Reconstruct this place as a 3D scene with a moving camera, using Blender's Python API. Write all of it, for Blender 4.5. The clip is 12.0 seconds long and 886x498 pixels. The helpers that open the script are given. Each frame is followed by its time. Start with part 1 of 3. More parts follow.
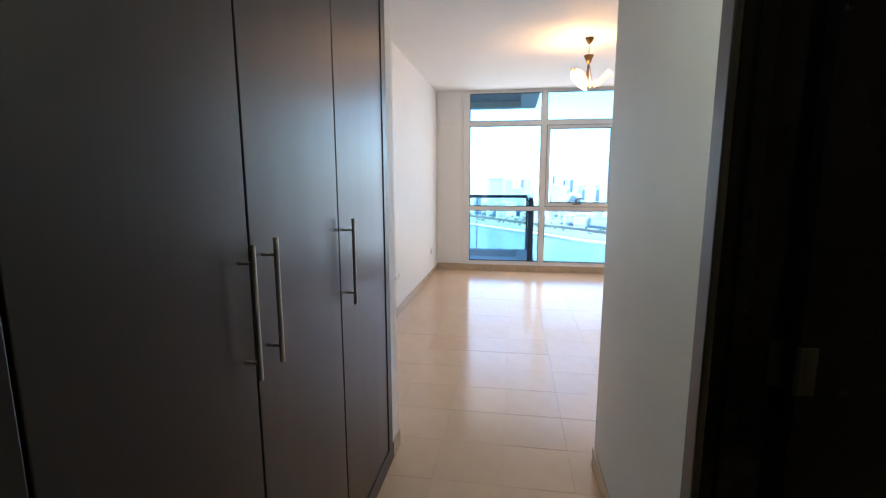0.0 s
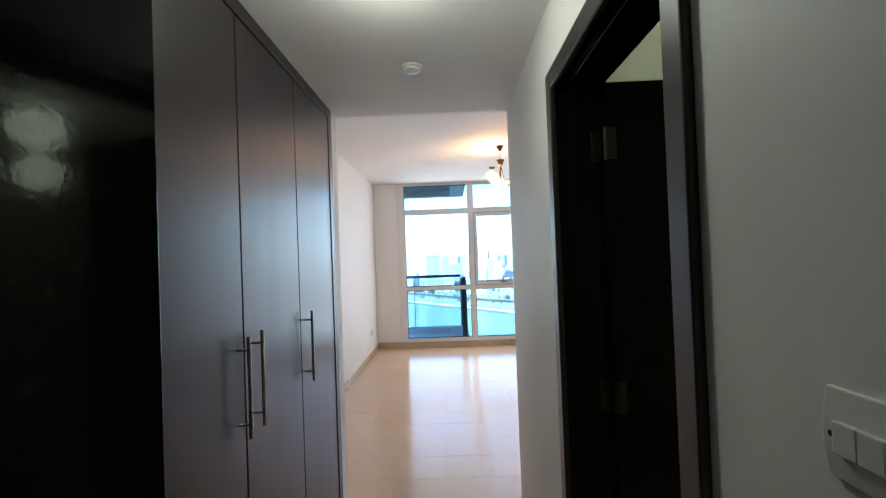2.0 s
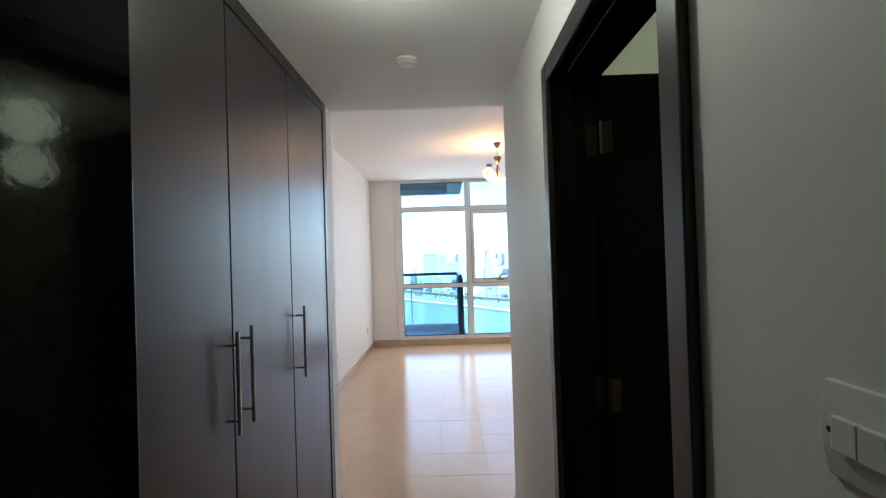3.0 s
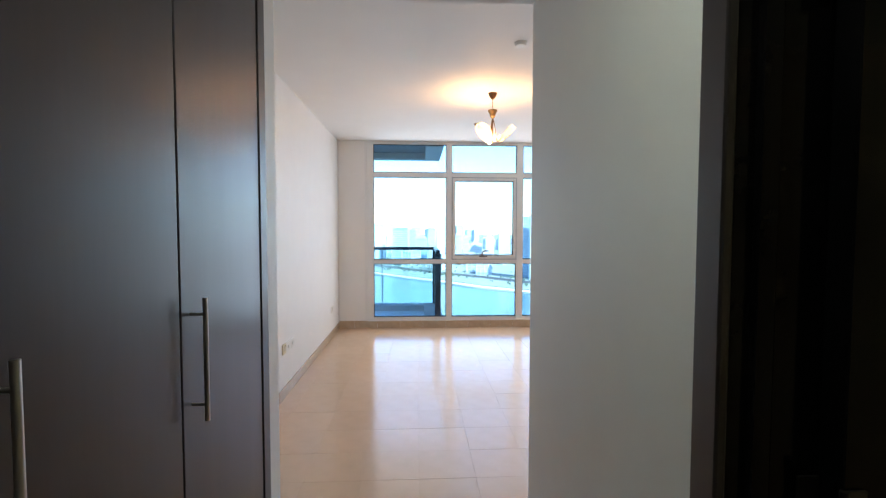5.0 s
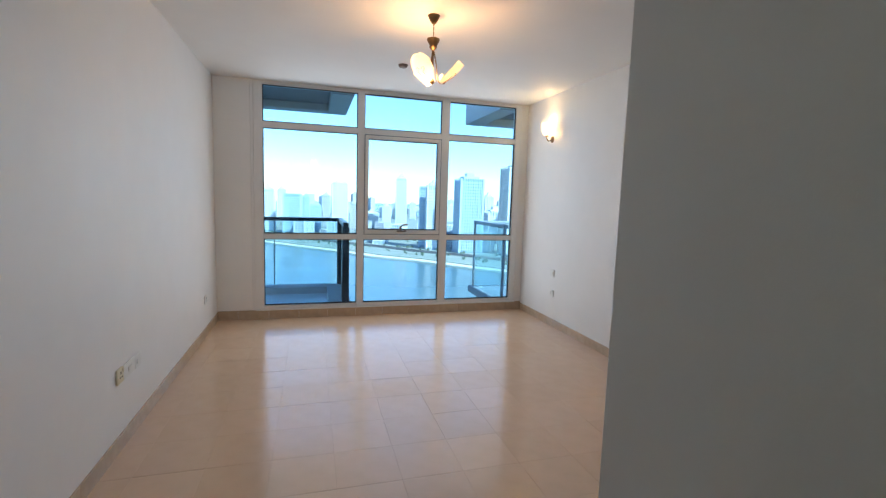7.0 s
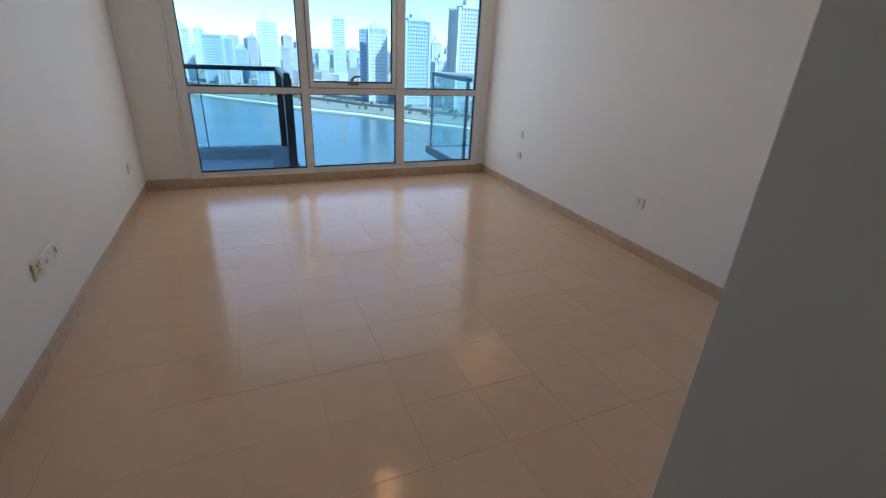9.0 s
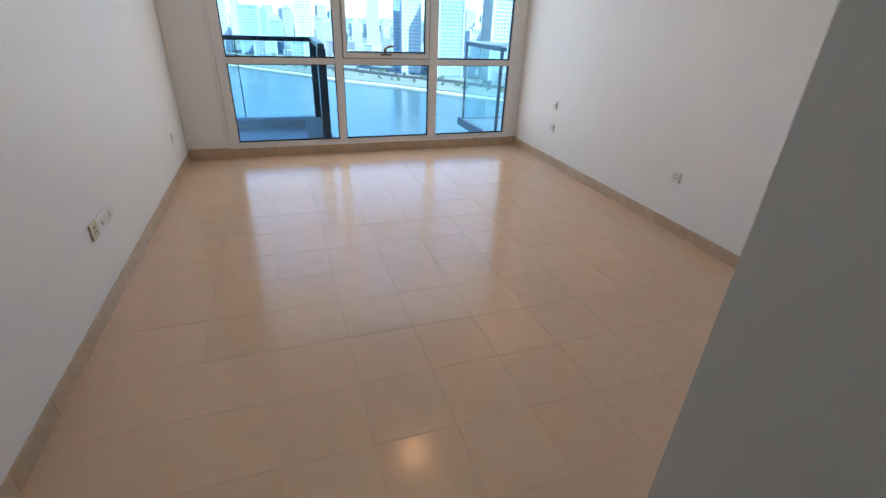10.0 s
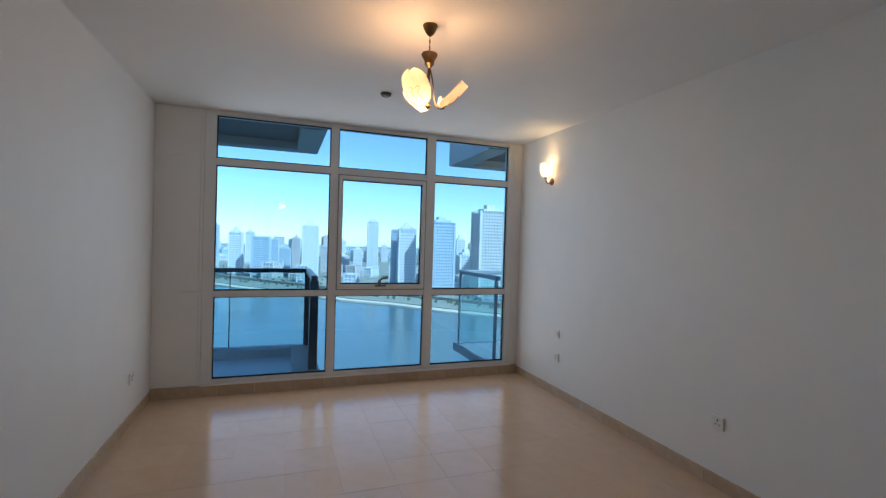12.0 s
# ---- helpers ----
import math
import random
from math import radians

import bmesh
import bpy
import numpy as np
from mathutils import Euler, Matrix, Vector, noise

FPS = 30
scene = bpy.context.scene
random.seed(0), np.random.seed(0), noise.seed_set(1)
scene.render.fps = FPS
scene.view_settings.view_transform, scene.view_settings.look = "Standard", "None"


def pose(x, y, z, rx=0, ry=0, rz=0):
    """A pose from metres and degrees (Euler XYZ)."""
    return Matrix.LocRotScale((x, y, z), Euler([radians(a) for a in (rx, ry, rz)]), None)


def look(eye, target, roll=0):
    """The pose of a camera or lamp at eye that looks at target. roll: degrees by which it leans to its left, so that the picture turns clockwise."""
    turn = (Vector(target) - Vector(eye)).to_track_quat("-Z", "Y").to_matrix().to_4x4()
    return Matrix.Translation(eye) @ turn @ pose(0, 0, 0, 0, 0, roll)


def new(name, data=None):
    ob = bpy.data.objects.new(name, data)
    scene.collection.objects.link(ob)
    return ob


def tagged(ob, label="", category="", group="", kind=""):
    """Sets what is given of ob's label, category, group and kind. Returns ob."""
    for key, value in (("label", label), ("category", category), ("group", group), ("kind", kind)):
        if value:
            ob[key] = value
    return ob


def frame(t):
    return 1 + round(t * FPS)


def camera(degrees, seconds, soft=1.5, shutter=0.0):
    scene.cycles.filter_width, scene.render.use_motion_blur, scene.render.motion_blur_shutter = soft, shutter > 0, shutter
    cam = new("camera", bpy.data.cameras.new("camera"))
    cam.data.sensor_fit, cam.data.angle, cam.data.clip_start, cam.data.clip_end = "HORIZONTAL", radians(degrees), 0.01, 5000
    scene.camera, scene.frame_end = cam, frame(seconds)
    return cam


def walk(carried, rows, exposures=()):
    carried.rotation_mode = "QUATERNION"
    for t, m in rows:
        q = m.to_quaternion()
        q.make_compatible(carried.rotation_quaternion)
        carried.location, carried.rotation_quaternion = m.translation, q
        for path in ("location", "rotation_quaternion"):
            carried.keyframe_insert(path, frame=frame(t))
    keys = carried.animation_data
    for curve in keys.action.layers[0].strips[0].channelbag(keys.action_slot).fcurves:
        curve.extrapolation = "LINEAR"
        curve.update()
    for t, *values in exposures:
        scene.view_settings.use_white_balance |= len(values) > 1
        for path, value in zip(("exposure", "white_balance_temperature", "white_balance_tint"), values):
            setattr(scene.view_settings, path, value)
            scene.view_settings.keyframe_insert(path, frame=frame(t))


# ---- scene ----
cam = camera(88.8, 12.0, soft=1.3)
PATH = [
    (0, (0.532, 1.148, 1.419), (0.228, 3.101, 1.113), -0.1),
    (0.5, (0.551, 0.954, 1.461), (0.34, 2.935, 1.28), -0.9),
    (1, (0.491, 0.824, 1.476), (0.439, 2.822, 1.416), -0.3),
    (1.5, (0.502, 0.717, 1.5), (0.509, 2.717, 1.497), -0.6),
    (2, (0.6, 0.673, 1.502), (0.567, 2.672, 1.532), -2.1),
    (2.5, (0.648, 0.675, 1.49), (0.627, 2.675, 1.516), -2.1),
    (3, (0.614, 0.695, 1.49), (0.591, 2.695, 1.512), -1.8),
    (3.2, (0.572, 0.715, 1.487), (0.566, 2.715, 1.512), -1.9),
    (5, (0.504, 1.518, 1.454), (0.613, 3.513, 1.364), 0.1),
    (5.5, (0.462, 1.796, 1.476), (0.699, 3.778, 1.356), 0.5),
    (6, (0.491, 2.11, 1.505), (0.747, 4.09, 1.38), 0.8),
    (6.5, (0.412, 2.352, 1.454), (0.803, 4.308, 1.316), 1.4),
    (8.3, (0.362, 2.979, 1.466), (1.157, 4.718, 0.881), 2.8),
    (8.5, (0.35, 2.984, 1.466), (1.144, 4.706, 0.832), 2.9),
    (9, (0.334, 2.956, 1.454), (1.074, 4.627, 0.643), 3.0),
    (9.5, (0.33, 2.924, 1.453), (0.993, 4.582, 0.555), 2.8),
    (10, (0.322, 2.907, 1.455), (0.925, 4.576, 0.536), 2.5),
    (10.5, (0.322, 2.918, 1.511), (0.932, 4.778, 1.103), 1.9),
    (11, (0.335, 2.937, 1.554), (0.951, 4.836, 1.447), 1.8),
    (11.5, (0.328, 3.059, 1.545), (0.986, 4.948, 1.514), 1.8),
    (12, (0.453, 3.363, 1.52), (1.127, 5.246, 1.494), 1.7),
]
# (seconds, stops, kelvin, tint)
EXPOSURES = [(0.0, 2.2, 6300, 14), (3.0, 2.12, 6250, 14), (5.0, 2.1, 6250, 14), (6.5, 1.70, 6250, 12.5), (8.5, 0.98, 6150, 12), (9.5, 1.32, 6250, 12.5), (10.0, 1.6, 6250, 12.5), (10.5, 1.25, 6250, 12.5),
             (11.0, 0.86, 6150, 12), (11.5, 0.96, 6200, 12), (12.0, 0.65, 6050, 11.5)]
walk(cam, [(t, look(eye, target, roll)) for t, eye, target, roll in PATH], EXPOSURES)

# ---- world, sun, lamps' strengths ----
SKY, SUN_UP = 0.15, 42.0         # strength, degrees above the horizon
BULB, SCONCE_BULB, BATH_LAMP, HALL_FILL, WINDOW_SKY = 2.7, 0.8, 1.2, 1.25, 8.8
world = bpy.data.worlds.new("sky")
scene.world = world
world.use_nodes = True
wn = world.node_tree
sky = wn.nodes.new("ShaderNodeTexSky")
sky.sky_type, sky.sun_disc = "NISHITA", False
sky.sun_elevation, sky.sun_rotation = radians(SUN_UP), radians(148)
sky.air_density, sky.dust_density, sky.ozone_density = 1.0, 0.15, 3.0
wn.links.new(sky.outputs[0], wn.nodes["Background"].inputs[0])
wn.nodes["Background"].inputs[1].default_value = SKY
sun = new("sun", bpy.data.lights.new("sun", "SUN"))
sun.data.energy, sun.data.angle, sun.data.color = 4.6, radians(0.53), (1.0, 0.95, 0.87)
az, up = radians(148), radians(SUN_UP)
sun_from = Vector((math.sin(az) * math.cos(up), math.cos(az) * math.cos(up), math.sin(up)))
sun.matrix_world = look(sun_from * 50, (0, 0, 0))
# the sky's light through the window's opening
sky_lamp = new("window_sky_light", bpy.data.lights.new("window_sky_light", "AREA"))
sky_lamp.data.shape, sky_lamp.data.size, sky_lamp.data.size_y = "RECTANGLE", 3.1, 2.4
sky_lamp.data.energy, sky_lamp.data.color = WINDOW_SKY, (0.95, 0.98, 1.0)
sky_lamp.matrix_world = look((1.40, 8.10, 1.40), (1.40, 4.0, 1.40))


# ---- materials ----
def material(name, color, rough=0.5, metal=0.0, second=None, scale=8.0, stretch=(1, 1, 1), bump=0.0, bump_scale=60.0,
             rough_var=0.06, island=False, spec=0.5, mix=0.5, coat=0.0):
    """A painted, wooden, stone or metal surface: two noises for tone, one for relief, one for gloss."""
    m = bpy.data.materials.new(name)
    m.use_nodes = True
    nt = m.node_tree
    b = nt.nodes["Principled BSDF"]
    b.inputs["Metallic"].default_value = metal
    b.inputs["Specular IOR Level"].default_value = spec
    b.inputs["Coat Weight"].default_value = coat
    b.inputs["Coat Roughness"].default_value = 0.12
    tc = nt.nodes.new("ShaderNodeTexCoord")
    mp = nt.nodes.new("ShaderNodeMapping")
    mp.inputs["Scale"].default_value = stretch
    nt.links.new(tc.outputs["Object"], mp.inputs[0])
    n1 = nt.nodes.new("ShaderNodeTexNoise")
    n1.inputs["Scale"].default_value, n1.inputs["Detail"].default_value = scale, 6
    n2 = nt.nodes.new("ShaderNodeTexNoise")
    n2.inputs["Scale"].default_value, n2.inputs["Detail"].default_value = scale * 0.12, 3
    for n in (n1, n2):
        nt.links.new(mp.outputs[0], n.inputs["Vector"])
    add = nt.nodes.new("ShaderNodeMath")
    add.operation = "MULTIPLY_ADD"
    nt.links.new(n2.outputs[0], add.inputs[0])
    add.inputs[1].default_value = 0.6
    nt.links.new(n1.outputs[0], add.inputs[2])
    last = add
    if island:
        info = nt.nodes.new("ShaderNodeObjectInfo")
        more = nt.nodes.new("ShaderNodeMath")
        more.operation = "MULTIPLY_ADD"
        nt.links.new(info.outputs["Random"], more.inputs[0])
        more.inputs[1].default_value = 0.35
        nt.links.new(add.outputs[0], more.inputs[2])
        last = more
    ramp = nt.nodes.new("ShaderNodeMapRange")
    ramp.inputs[1].default_value, ramp.inputs[2].default_value = 0.45, 1.15
    nt.links.new(last.outputs[0], ramp.inputs[0])
    mx = nt.nodes.new("ShaderNodeMix")
    mx.data_type = "RGBA"
    nt.links.new(ramp.outputs[0], mx.inputs[0])
    second = second or tuple(c * (1 - 0.12 * mix) for c in color)
    mx.inputs[6].default_value, mx.inputs[7].default_value = (*color, 1), (*second, 1)
    nt.links.new(mx.outputs[2], b.inputs["Base Color"])
    rr = nt.nodes.new("ShaderNodeMapRange")
    rr.inputs[3].default_value, rr.inputs[4].default_value = max(0.02, rough - rough_var), rough + rough_var
    nt.links.new(n2.outputs[0], rr.inputs[0])
    nt.links.new(rr.outputs[0], b.inputs["Roughness"])
    if bump:
        n3 = nt.nodes.new("ShaderNodeTexNoise")
        n3.inputs["Scale"].default_value, n3.inputs["Detail"].default_value = bump_scale, 4
        nt.links.new(mp.outputs[0], n3.inputs["Vector"])
        bp = nt.nodes.new("ShaderNodeBump")
        bp.inputs["Strength"].default_value, bp.inputs["Distance"].default_value = bump, 0.004
        nt.links.new(n3.outputs[0], bp.inputs["Height"])
        nt.links.new(bp.outputs[0], b.inputs["Normal"])
    return m


def glass(name, tint, rough=0.0):
    """Thin pane: tinted see-through with a Fresnel mirror sheen."""
    m = bpy.data.materials.new(name)
    m.use_nodes = True
    nt = m.node_tree
    nt.nodes.remove(nt.nodes["Principled BSDF"])
    tr, gl = nt.nodes.new("ShaderNodeBsdfTransparent"), nt.nodes.new("ShaderNodeBsdfGlossy")
    tr.inputs[0].default_value = (*tint, 1)
    gl.inputs["Roughness"].default_value = rough
    fr, mx = nt.nodes.new("ShaderNodeFresnel"), nt.nodes.new("ShaderNodeMixShader")
    fr.inputs[0].default_value = 1.5
    nt.links.new(fr.outputs[0], mx.inputs[0])
    nt.links.new(tr.outputs[0], mx.inputs[1])
    nt.links.new(gl.outputs[0], mx.inputs[2])
    nt.links.new(mx.outputs[0], nt.nodes["Material Output"].inputs[0])
    return m


def glow(name, color, strength):
    m = bpy.data.materials.new(name)
    m.use_nodes = True
    b = m.node_tree.nodes["Principled BSDF"]
    b.inputs["Base Color"].default_value = (*color, 1)
    b.inputs["Emission Color"].default_value = (*color, 1)
    b.inputs["Emission Strength"].default_value = strength
    return m


def frosted(name, color):
    """Pressed milky glass that lets the bulb's light through."""
    m = bpy.data.materials.new(name)
    m.use_nodes = True
    nt = m.node_tree
    b = nt.nodes["Principled BSDF"]
    b.inputs["Base Color"].default_value, b.inputs["Roughness"].default_value = (*color, 1), 0.25
    tl, mx = nt.nodes.new("ShaderNodeBsdfTranslucent"), nt.nodes.new("ShaderNodeMixShader")
    tl.inputs[0].default_value = (*color, 1)
    mx.inputs[0].default_value = 0.6
    nt.links.new(b.outputs[0], mx.inputs[1])
    nt.links.new(tl.outputs[0], mx.inputs[2])
    nt.links.new(mx.outputs[0], nt.nodes["Material Output"].inputs[0])
    return m


PAINT = material("wall_paint", (0.84, 0.83, 0.81), 0.55, scale=5, bump=0.05, bump_scale=220, mix=0.35)
CEILING = material("ceiling_paint", (0.84, 0.83, 0.81), 0.7, scale=4, bump=0.1, bump_scale=180, mix=0.3)
TILE = material("floor_tile", (0.70, 0.50, 0.345), 0.17, second=(0.64, 0.45, 0.305), scale=9, rough_var=0.05, island=True, bump=0.02, bump_scale=25, spec=0.5)
GROUT = material("grout", (0.64, 0.46, 0.315), 0.85, scale=40, bump=0.2)
SKIRT = material("skirting_tile", (0.60, 0.46, 0.33), 0.25, second=(0.48, 0.36, 0.25), scale=14, island=True)
WENGE = material("wenge_veneer", (0.023, 0.017, 0.018), 0.30, second=(0.016, 0.012, 0.013), scale=14, stretch=(6, 6, 0.35), bump=0.006, bump_scale=40, rough_var=0.05)
WENGE_DARK = material("wenge_frame", (0.018, 0.013, 0.013), 0.36, second=(0.012, 0.009, 0.009), scale=14, stretch=(6, 6, 0.35), bump=0.012, bump_scale=40)
BLACK_DOOR = material("black_gloss_veneer", (0.0035, 0.0035, 0.004), 0.08, second=(0.002, 0.002, 0.002), scale=16, bump=0.03, bump_scale=70, rough_var=0.02, spec=0.085)
STEEL = material("brushed_steel", (0.50, 0.47, 0.43), 0.32, 1.0, scale=60, stretch=(1, 1, 0.1), bump=0.05)
BRONZE = material("antique_brass", (0.30, 0.19, 0.09), 0.35, 1.0, second=(0.16, 0.10, 0.05), scale=30, bump=0.1)
ALU = material("white_aluminium", (0.80, 0.80, 0.79), 0.35, scale=6, mix=0.3)
GASKET = material("black_gasket", (0.012, 0.012, 0.014), 0.6, scale=30)
PLASTIC = material("white_plastic", (0.78, 0.77, 0.73), 0.35, scale=20, mix=0.3)
CREAM = material("aged_cream_plastic", (0.70, 0.62, 0.42), 0.4, scale=20)
# brown base colour holds the detector's silhouette against the window
BACKLIT_PLASTIC = material("backlit_brown_plastic", (0.16, 0.12, 0.11), 0.5, scale=20)
HINGE = material("dull_hinge_steel", (0.05, 0.046, 0.042), 0.5, 1.0, scale=40)
HOLE = material("dark_slot", (0.01, 0.01, 0.01), 0.7)
PANE = glass("window_glass", (0.66, 0.85, 0.95))
RAIL_GLASS = bpy.data.materials.new("balustrade_glass")
RAIL_GLASS.use_nodes = True
clear = RAIL_GLASS.node_tree.nodes.new("ShaderNodeBsdfGlass")
clear.inputs["Color"].default_value, clear.inputs["Roughness"].default_value, clear.inputs["IOR"].default_value = (0.86, 0.95, 0.96, 1), 0.0, 1.4
RAIL_GLASS.node_tree.links.new(clear.outputs[0], RAIL_GLASS.node_tree.nodes["Material Output"].inputs[0])
RAIL = material("grey_rail_paint", (0.045, 0.050, 0.060), 0.3, 0.4, scale=30)
# dark grey gives the window lever its silhouette by colour
BACKLIT_LEVER = material("backlit_lever_metal", (0.20, 0.18, 0.17), 0.4, 0.5, scale=30)
RAIL_PALE = material("aluminium_rail", (0.25, 0.30, 0.35), 0.55, 0.0, scale=30)
CONCRETE = material("painted_concrete", (0.52, 0.51, 0.50), 0.8, second=(0.44, 0.43, 0.42), scale=3, bump=0.2)
SHADED_SOFFIT = material("shaded_soffit", (0.13, 0.13, 0.14), 0.7, scale=3, bump=0.1)
BALCONY_TILE = material("balcony_tile", (0.70, 0.69, 0.67), 0.4, second=(0.62, 0.61, 0.60), scale=6)
DARK_TILE = material("grey_balcony_tile", (0.20, 0.24, 0.26), 0.4, scale=6)
BATH_TILE = material("bathroom_tile", (0.70, 0.73, 0.62), 0.25, second=(0.62, 0.66, 0.54), scale=5, island=True)
SHADE = frosted("milky_glass", (0.94, 0.89, 0.82))
VINE = material("gilt_line", (0.45, 0.28, 0.14), 0.4, 0.6, scale=30)
BULB_LIT = glow("lit_bulb", (1.0, 0.70, 0.36), 26.0)
BULB_OFF = material("unlit_bulb", (0.8, 0.78, 0.74), 0.2)
BATH_GLOW = glow("bath_globe", (0.86, 1.0, 0.74), 3.5)
WATER = material("lagoon_water", (0.10, 0.18, 0.19), 0.22, second=(0.08, 0.15, 0.165), scale=0.02, bump=0.35, bump_scale=0.25, spec=0.4)
SAND = material("sand_and_scrub", (0.36, 0.36, 0.31), 0.9, second=(0.22, 0.26, 0.20), scale=0.03, mix=1)
BEACH = material("pale_beach", (0.72, 0.66, 0.54), 0.9, second=(0.6, 0.55, 0.44), scale=0.05)
ASPHALT = material("asphalt", (0.06, 0.06, 0.06), 0.9, scale=0.3)
LEAF = material("foliage", (0.12, 0.16, 0.11), 0.8, second=(0.09, 0.13, 0.08), scale=0.4)
# pale, bluish, low in contrast: distance haze is mixed into these base colours
HAZED_FACADES = [
    (material("hazed_white_facade", (0.70, 0.72, 0.73), 0.7, scale=0.05), material("hazed_blue_glass", (0.33, 0.43, 0.51), 0.3, scale=0.1)),
    (material("hazed_cream_facade", (0.62, 0.62, 0.60), 0.7, scale=0.05), material("hazed_grey_glass", (0.30, 0.37, 0.43), 0.3, scale=0.1)),
    (material("hazed_blue_grey_facade", (0.46, 0.56, 0.64), 0.5, scale=0.05), material("hazed_teal_glass", (0.24, 0.37, 0.47), 0.3, scale=0.1)),
    (material("hazed_tan_facade", (0.52, 0.50, 0.49), 0.7, scale=0.05), material("hazed_brown_glass", (0.30, 0.33, 0.37), 0.3, scale=0.1)),
]


# ---- building helpers ----
def box(bm, x0, x1, y0, y1, z0, z1, bevel=0.0):
    made = bmesh.ops.create_cube(bm, size=1, matrix=Matrix.LocRotScale(((x0 + x1) / 2, (y0 + y1) / 2, (z0 + z1) / 2), None, (x1 - x0, y1 - y0, z1 - z0)))
    if bevel:
        edges = {e for v in made["verts"] for e in v.link_edges}
        bmesh.ops.bevel(bm, geom=list(edges), offset=bevel, segments=2, affect="EDGES", profile=0.5)
    return bm


def boxes(*items, bevel=0.0):
    bm = bmesh.new()
    for it in items:
        box(bm, *it, bevel=bevel)
    return bm


def rod(bm, a, b, r, sides=12):
    a, b = Vector(a), Vector(b)
    d = b - a
    m = Matrix.Translation((a + b) / 2) @ d.to_track_quat("Z", "Y").to_matrix().to_4x4()
    bmesh.ops.create_cone(bm, cap_ends=True, segments=sides, radius1=r, radius2=r, depth=d.length, matrix=m)
    return bm


def lathe(bm, profile, sides=24, centre=(0, 0, 0)):
    """Turns (radius, height) pairs round the z axis."""
    rings = []
    for r, z in profile:
        rings.append([bm.verts.new((centre[0] + r * math.cos(a), centre[1] + r * math.sin(a), centre[2] + z)) for a in (2 * math.pi * k / sides for k in range(sides))])
    for lo, hi in zip(rings, rings[1:]):
        for k in range(sides):
            bm.faces.new((lo[k], lo[(k + 1) % sides], hi[(k + 1) % sides], hi[k]))
    for ring in (rings[0], rings[-1]):
        bm.faces.new(ring)
    bmesh.ops.recalc_face_normals(bm, faces=bm.faces)
    return bm


def mesh_of(name, bm, mat, smooth=False):
    me = bpy.data.meshes.new(name)
    bm.to_mesh(me)
    bm.free()
    me.materials.append(mat)
    if smooth:
        me.polygons.foreach_set("use_smooth", [True] * len(me.polygons))
        me.set_sharp_from_angle(angle=radians(40))
    return me


def part(name, bm, mat, parent, label="", smooth=False):
    ob = new(name, mesh_of(name, bm, mat, smooth))
    ob.parent = parent
    return tagged(ob, label)


def thing(name, at, label, category, group="", kind=""):
    ob = new(name)
    ob.location = at
    ob.empty_display_size = 0.1
    return tagged(ob, label, category, group, kind)


def setting(name, bm, mat, label):
    return tagged(new(name, mesh_of(name, bm, mat)), label, kind="structure")


# ---- the plan ----
XL, XR = -0.65, 3.125            # living room's side walls
YB, YW = 3.335, 8.148             # its back wall and window wall
HC, RC = 2.345, 2.712             # hall and room ceilings
XW, XH = -0.052, 0.961             # wardrobe fronts, hall's right wall
YE = 0.35                         # entrance wall
WT = 0.155                        # partition thickness
D0, D1, DH = 1.385, 2.155, 2.04    # bathroom doorway
BX, BY0, BY1 = 3.0, 0.6, 2.95   # bathroom

# walls
setting("wall_left", boxes((XL - 0.2, XL, YB - 0.2, YW + 0.2, 0, RC)), PAINT, "white painted plaster wall of the living room")
setting("wall_right", boxes((XR, XR + 0.2, YB - 0.2, YW + 0.2, 0, RC)), PAINT, "white painted plaster wall with a lit sconce")
WX0, WX1 = -0.239, 3.032
setting("wall_window", boxes((XL, WX0, YW - 0.008, YW + 0.2, 0, RC), (WX1, XR, YW - 0.012, YW + 0.2, 0, RC), (WX0, WX1, YW, YW + 0.2, 0, 0.113),
                             (WX0, WX1, YW, YW + 0.2, 2.693, RC)), PAINT, "white wall round the wide window")
setting("wall_back", boxes((XL, XW - 0.55, YB - WT, YB, 0, RC), (XH + WT, XR, YB - WT, YB, 0, RC)), PAINT, "white wall beside the hall opening")
setting("bulkhead", boxes((XW - 0.002, XH + WT, YB - 0.1, YB, HC + 0.002, RC)), PAINT, "white plastered beam over the hall opening")
setting("wall_stub", boxes((XW - 0.55, XW - 0.002, 3.208, YB, 0, RC)), PAINT, "short white wall end beside the wardrobe")
setting("wall_hall", boxes((XH, XH + WT, YE, D0 - 0.02, 0, HC), (XH, XH + WT, D1 + 0.02, YB, 0, HC), (XH, XH + WT, D0 - 0.02, D1 + 0.02, DH + 0.02, HC)), PAINT,
        "white painted hall wall with a bathroom doorway")
setting("wall_entrance", boxes((-0.75, 0.01, YE - 0.15, YE, 0, HC), (0.93, XH + WT, YE - 0.15, YE, 0, HC), (0.01, 0.93, YE - 0.15, YE, 2.12, HC)), PAINT, "white wall round the entrance")
setting("wall_niche", boxes((-0.75, -0.65, YE, 3.2, 0, HC)), PAINT, "plain wall behind the wardrobe")
setting("wall_corridor", boxes((-0.85, 1.9, -1.6, -1.5, 0, HC), (-0.95, -0.85, -1.6, YE, 0, HC), (1.9, 2.0, -1.6, YE, 0, HC), (XH + WT, 1.9, YE - 0.15, YE, 0, HC)), PAINT, "plain walls of the outer corridor")
setting("wall_bathroom", boxes((BX, BX + 0.1, BY0, BY1, 0, HC), (XH + WT, BX + 0.1, BY1, BY1 + 0.1, 0, HC), (XH + WT, BX + 0.1, BY0 - 0.1, BY0, 0, HC)), GROUT, "grouted bathroom walls behind pale tiles")
